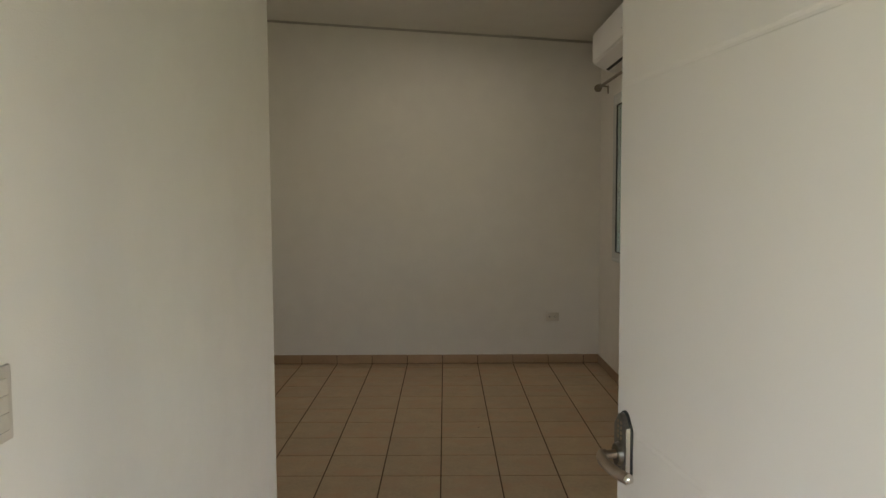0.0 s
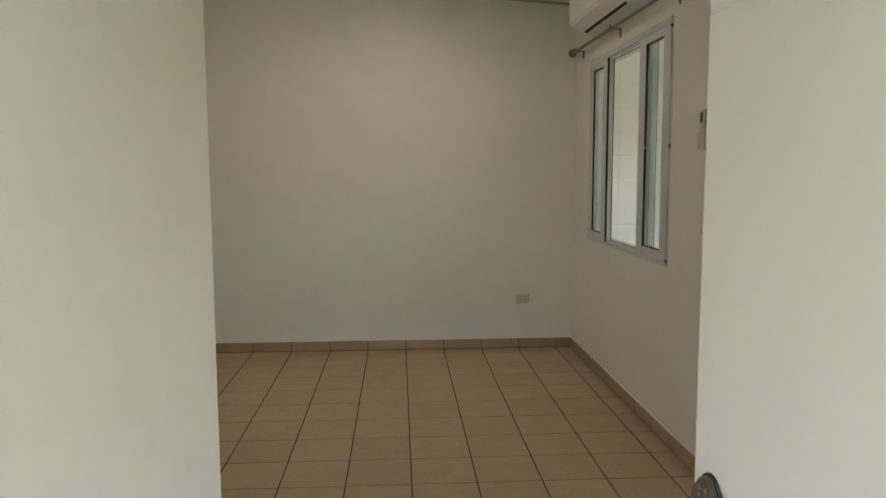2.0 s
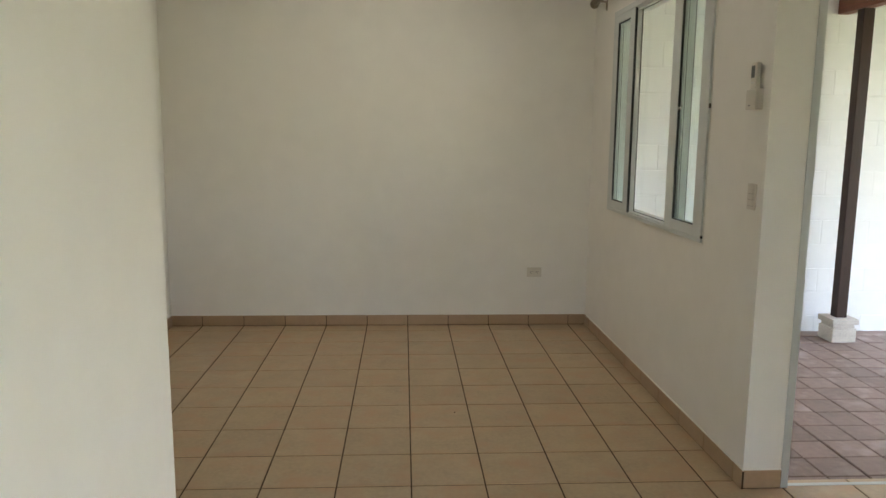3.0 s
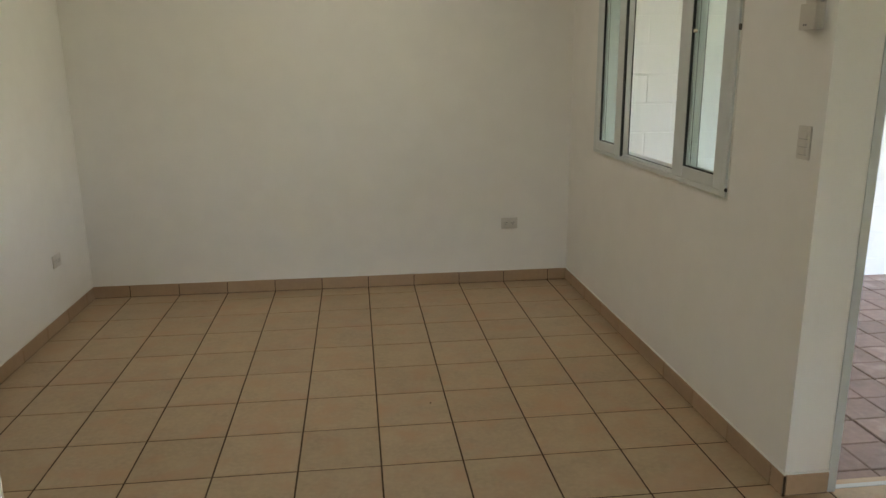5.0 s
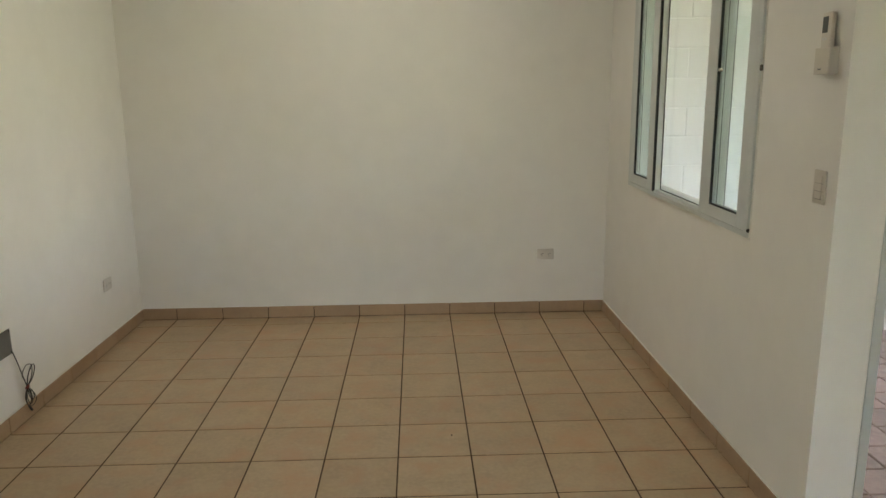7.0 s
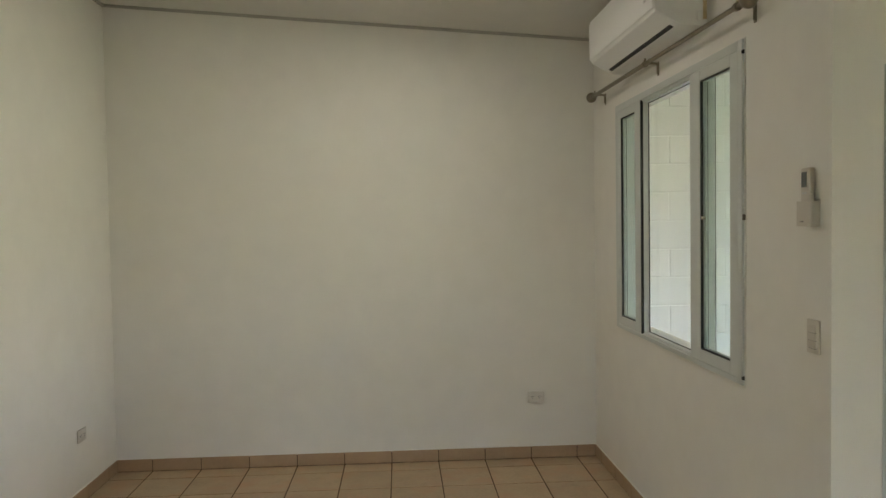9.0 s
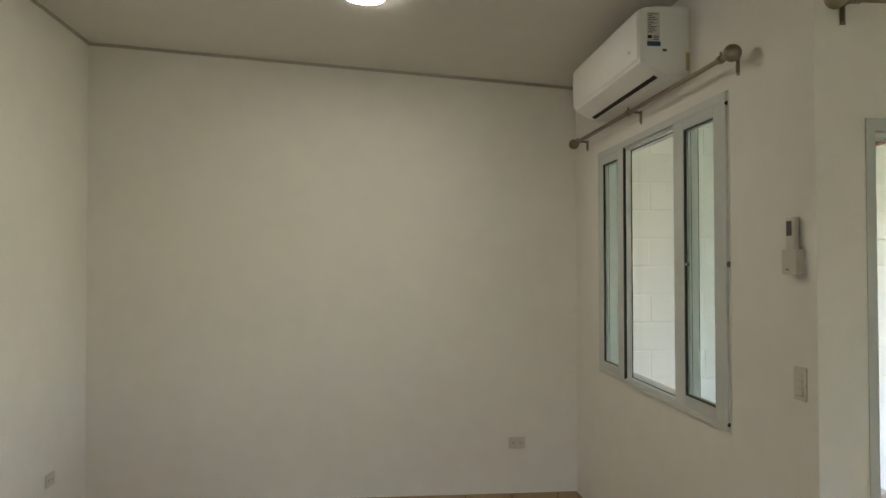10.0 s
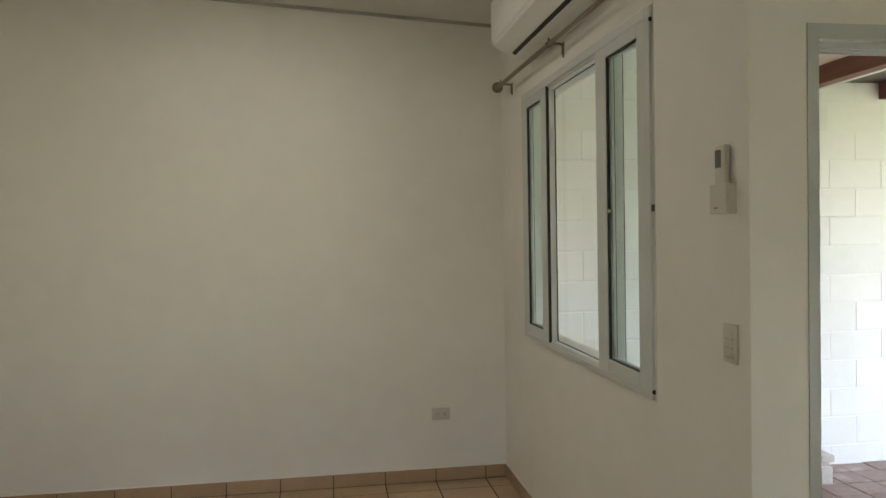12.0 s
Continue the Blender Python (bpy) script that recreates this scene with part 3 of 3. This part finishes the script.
curtain_rod(FITTED @ Matrix.Translation((1.342, 6.690, 2.541)) @ Matrix.Rotation(radians(-90), 4, "Z") @ Matrix.Rotation(0.0075, 4, "Y"), 2.23, ((0, -1), (2.23, 1)), (0.055, 1.08, 2.17), RIGHT_S - 1.342,
            "brushed nickel curtain rod with ball ends above the window")
curtain_rod(Matrix.Translation((1.458, GLAZED - 0.075, 2.552)), 1.95, ((0, -1), (1.95, 1)), (0.035, 0.98, 1.91), 0.075,
            "brushed nickel curtain rod with ball ends above the patio door")

# ---- ceiling lamp ----
lx, ly = -0.10, 5.43
lamp = thing("ceiling_lamp", Matrix.Translation((lx, ly, under(lx))) @ Matrix.Rotation(math.atan(0.0703), 4, "Y"), "round flush white ceiling lamp, switched on", "ceiling lamp")
part("rim", rod(bmesh.new(), (0, 0, -0.014), (0, 0, 0.004), 0.112, 48), PLASTIC, lamp, smooth=True)
part("diffuser", rod(bmesh.new(), (0, 0, -0.020), (0, 0, -0.010), 0.102, 48), LAMP, lamp, "glowing round diffuser", True)

# ---- the patio: post, roof and what lies beyond ----
post = thing("timber_post", (3.36, 6.53, -0.05), "dark stained timber post on a moulded stone base", "post")
base = part("base", rounded(boxes((-0.100, 0.100, -0.100, 0.100, 0, 0.115)), 0.008), STONE, post, "pale stone base")
part("base_neck", boxes((-0.085, 0.085, -0.085, 0.085, 0.115, 0.145)), STONE, base)
part("base_cap", rounded(boxes((-0.108, 0.108, -0.108, 0.108, 0.145, 0.190)), 0.006), STONE, base)
part("shaft", rounded(boxes((-0.043, 0.043, -0.043, 0.043, 0.190, 2.56)), 0.004), TIMBER, post)

roof = thing("patio_roof", (0, 0, 2.51), "patio roof of red-brown rafters under cream boards", "patio roof")
for x in (3.345, 4.15, 4.955, 5.76):
    part("rafter", rounded(boxes((x - 0.045, x + 0.045, GLAZED + T, 6.95, 0.0, 0.115)), 0.004), RAFTER, roof)
part("boards", boxes((3.0, 3.392, GLAZED + T, 6.95, 0.115, 0.140)), ROOF, roof, "cream painted boards")
part("boards", boxes((3.392, 6.5, GLAZED + T, 6.95, 0.115, 0.140)), ROOFDARK, roof, "dark brown roof sheets")
part("flashing", boxes((3.392, 3.43, GLAZED + T, 6.79, 0.0, 0.014)), FRAME, roof, "white metal strip")
# Bar added to give the dark area above the block wall.
part("wall_plate", boxes((2.96, 6.5, 6.83, 6.93, 0.12, 0.50)), ROOFDARK, roof, "dark brown bar above the garden wall")

# ---- pieces: tiles, skirting, blocks and pavers ----
P, JX, JY = 0.332, 1.251, 6.70                  # tile module and a crossing of joints
GAP = 0.0034
SHARED = {}


def piece_mesh(name, w, d, h, mat, bevel):
    key = (name, round(w, 3), round(d, 3), round(h, 3))
    if key not in SHARED:
        bm = boxes((-w / 2, w / 2, -d / 2, d / 2, -h, 0))
        top = [e for e in bm.edges if all(v.co.z > -1e-6 for v in e.verts)]
        bmesh.ops.bevel(bm, geom=top, offset=bevel, segments=1, affect="EDGES")
        SHARED[key] = mesh_of(name, bm, mat)
    return SHARED[key]


def lay(name, w, d, h, mat, parent, m, bevel=0.002):
    ob = new(name, piece_mesh(name, w, d, h, mat, bevel))
    ob.parent = parent
    ob.matrix_world = m
    return ob


def tile_spans(lo, hi, joint, step):
    k = math.floor((lo - joint) / step)
    out = []
    while joint + k * step < hi - 0.02:
        a, b = max(lo, joint + k * step), min(hi, joint + (k + 1) * step)
        if b - a > 0.02:
            out.append((a, b))
        k += 1
    return out


rest = bmesh.new()
for x0, x1 in tile_spans(LEFT, EAST, JX, P):
    for y0, y1 in tile_spans(FRONT, BACK, JY, P):
        cx, cy = (x0 + x1) / 2, (y0 + y1) / 2
        if x1 < HALL + 0.01 and y1 < NOOK - 0.1 or (x0 > RIGHT and y0 > GLAZED):
            continue
        if x0 < 2.0 and y0 > 1.6:
            tilt = random.uniform(-0.0012, 0.0012)
            lay("tile", x1 - x0 - 2 * GAP, y1 - y0 - 2 * GAP, 0.01, TILE, floor, Matrix.Translation((cx, cy, 0.0)) @ Matrix.Rotation(tilt, 4, "X"))
        else:
            box(rest, x0 + GAP, x1 - GAP, y0 + GAP, y1 - GAP, -0.01, 0.0)
tagged(part("tiles_beyond", rest, TILE, floor), kind="stuff")

SK_H, SK_T = 0.082, 0.011


def skirting(name, a, b, fixed, axis, sign, joint):
    """A row of skirting tiles along x or y at the wall face, standing out by SK_T towards sign."""
    base_ob = tagged(new(name), "row of beige skirting tiles along the wall foot", "baseboard", kind="structure")
    for lo, hi in tile_spans(a, b, joint, P):
        w, c = hi - lo - 0.0055, (lo + hi) / 2
        if axis == "x":
            m = Matrix.Translation((c, fixed + sign * SK_T, SK_H / 2 + 0.004)) @ Matrix.Rotation(radians(90 if sign < 0 else -90), 4, "X")
        else:
            m = Matrix.Translation((fixed + sign * SK_T, c, SK_H / 2 + 0.004)) @ Matrix.Rotation(radians(90), 4, "Z") @ Matrix.Rotation(radians(90 if sign > 0 else -90), 4, "X")
        lay("skirting_tile", w, SK_H, SK_T, SKIRT, base_ob, m, 0.0015)
    if axis == "x":
        y0, y1 = sorted((fixed, fixed + sign * (SK_T - 0.004)))
        part("backing", boxes((a, b, y0, y1, 0.0, SK_H - 0.002)), GROUT, base_ob)
        part("caulk", boxes((a, b, y0, y1, SK_H + 0.004, SK_H + 0.008)), CAULK, base_ob, "white caulk line")
    else:
        x0, x1 = sorted((fixed, fixed + sign * (SK_T - 0.004)))
        part("backing", boxes((x0, x1, a, b, 0.0, SK_H - 0.002)), GROUT, base_ob)
        part("caulk", boxes((x0, x1, a, b, SK_H + 0.004, SK_H + 0.008)), CAULK, base_ob, "white caulk line")


skirting("baseboard_north", LEFT, RIGHT, BACK, "x", -1, JX)
skirting("baseboard_west", NOOK, BACK - SK_T, LEFT, "y", 1, JY)
skirting("baseboard_window", GLAZED - SK_T, BACK - SK_T, RIGHT, "y", -1, JY)
skirting("baseboard_patio", RIGHT, DX0, GLAZED, "x", -1, RIGHT + 0.0001)
skirting("baseboard_nook", LEFT + SK_T, HALL, NOOK, "x", 1, JX)

block_wall = structure("wall_blocks", boxes((RIGHT + T, 6.6, 6.8035, 6.95, -0.2, 2.63), (RIGHT + T, 2.95, 6.8035, 6.95, 2.63, 2.90)), MORTAR, "garden wall of white painted concrete blocks", "wall")
for row in range(15):
    z0 = -0.114 + row * 0.2
    for x0, x1 in tile_spans(RIGHT + T, 5.2, 1.715 + (0.2 if row % 2 else 0.0), 0.4):
        high = min(0.192, (2.90 if x1 < 2.96 else 2.63) - z0 - 0.004)
        if high < 0.03:
            continue
        dy = random.uniform(-0.0015, 0.0015)
        lay("block", x1 - x0 - 0.008, high, 0.014, BLOCK, block_wall, Matrix.Translation(((x0 + x1) / 2, 6.802 + dy, z0 + 0.004 + high / 2)) @ Matrix.Rotation(radians(90), 4, "X"), 0.003)
beyond = bmesh.new()
for row in range(14):
    for x0, x1 in tile_spans(5.2, 6.6, 1.715 + (0.2 if row % 2 else 0.0), 0.4):
        box(beyond, x0 + 0.004, x1 - 0.004, 6.80, 6.81, -0.110 + row * 0.2, 0.082 + row * 0.2)
tagged(part("blocks_beyond", beyond, BLOCK, block_wall), kind="stuff")

PV = 0.205
far_pavers = bmesh.new()
for x0, x1 in tile_spans(RIGHT + T, 6.6, 1.70, PV):
    for y0, y1 in tile_spans(GLAZED + 0.073, 6.8, 4.17, PV):
        cx, cy = (x0 + x1) / 2, (y0 + y1) / 2
        if 1.6 < cx < 4.4:
            m = Matrix.Translation((cx, cy, -0.05 + random.uniform(-0.002, 0.002))) @ Matrix.Rotation(random.uniform(-0.006, 0.006), 4, "X") @ Matrix.Rotation(random.uniform(-0.006, 0.006), 4, "Z")
            lay("paver", x1 - x0 - 0.006, y1 - y0 - 0.006, 0.03, PAVER, patio, m, 0.004)
        else:
            box(far_pavers, x0 + 0.004, x1 - 0.004, y0 + 0.004, y1 - 0.004, -0.08, -0.05)
tagged(part("pavers_beyond", far_pavers, PAVER, patio), kind="stuff")
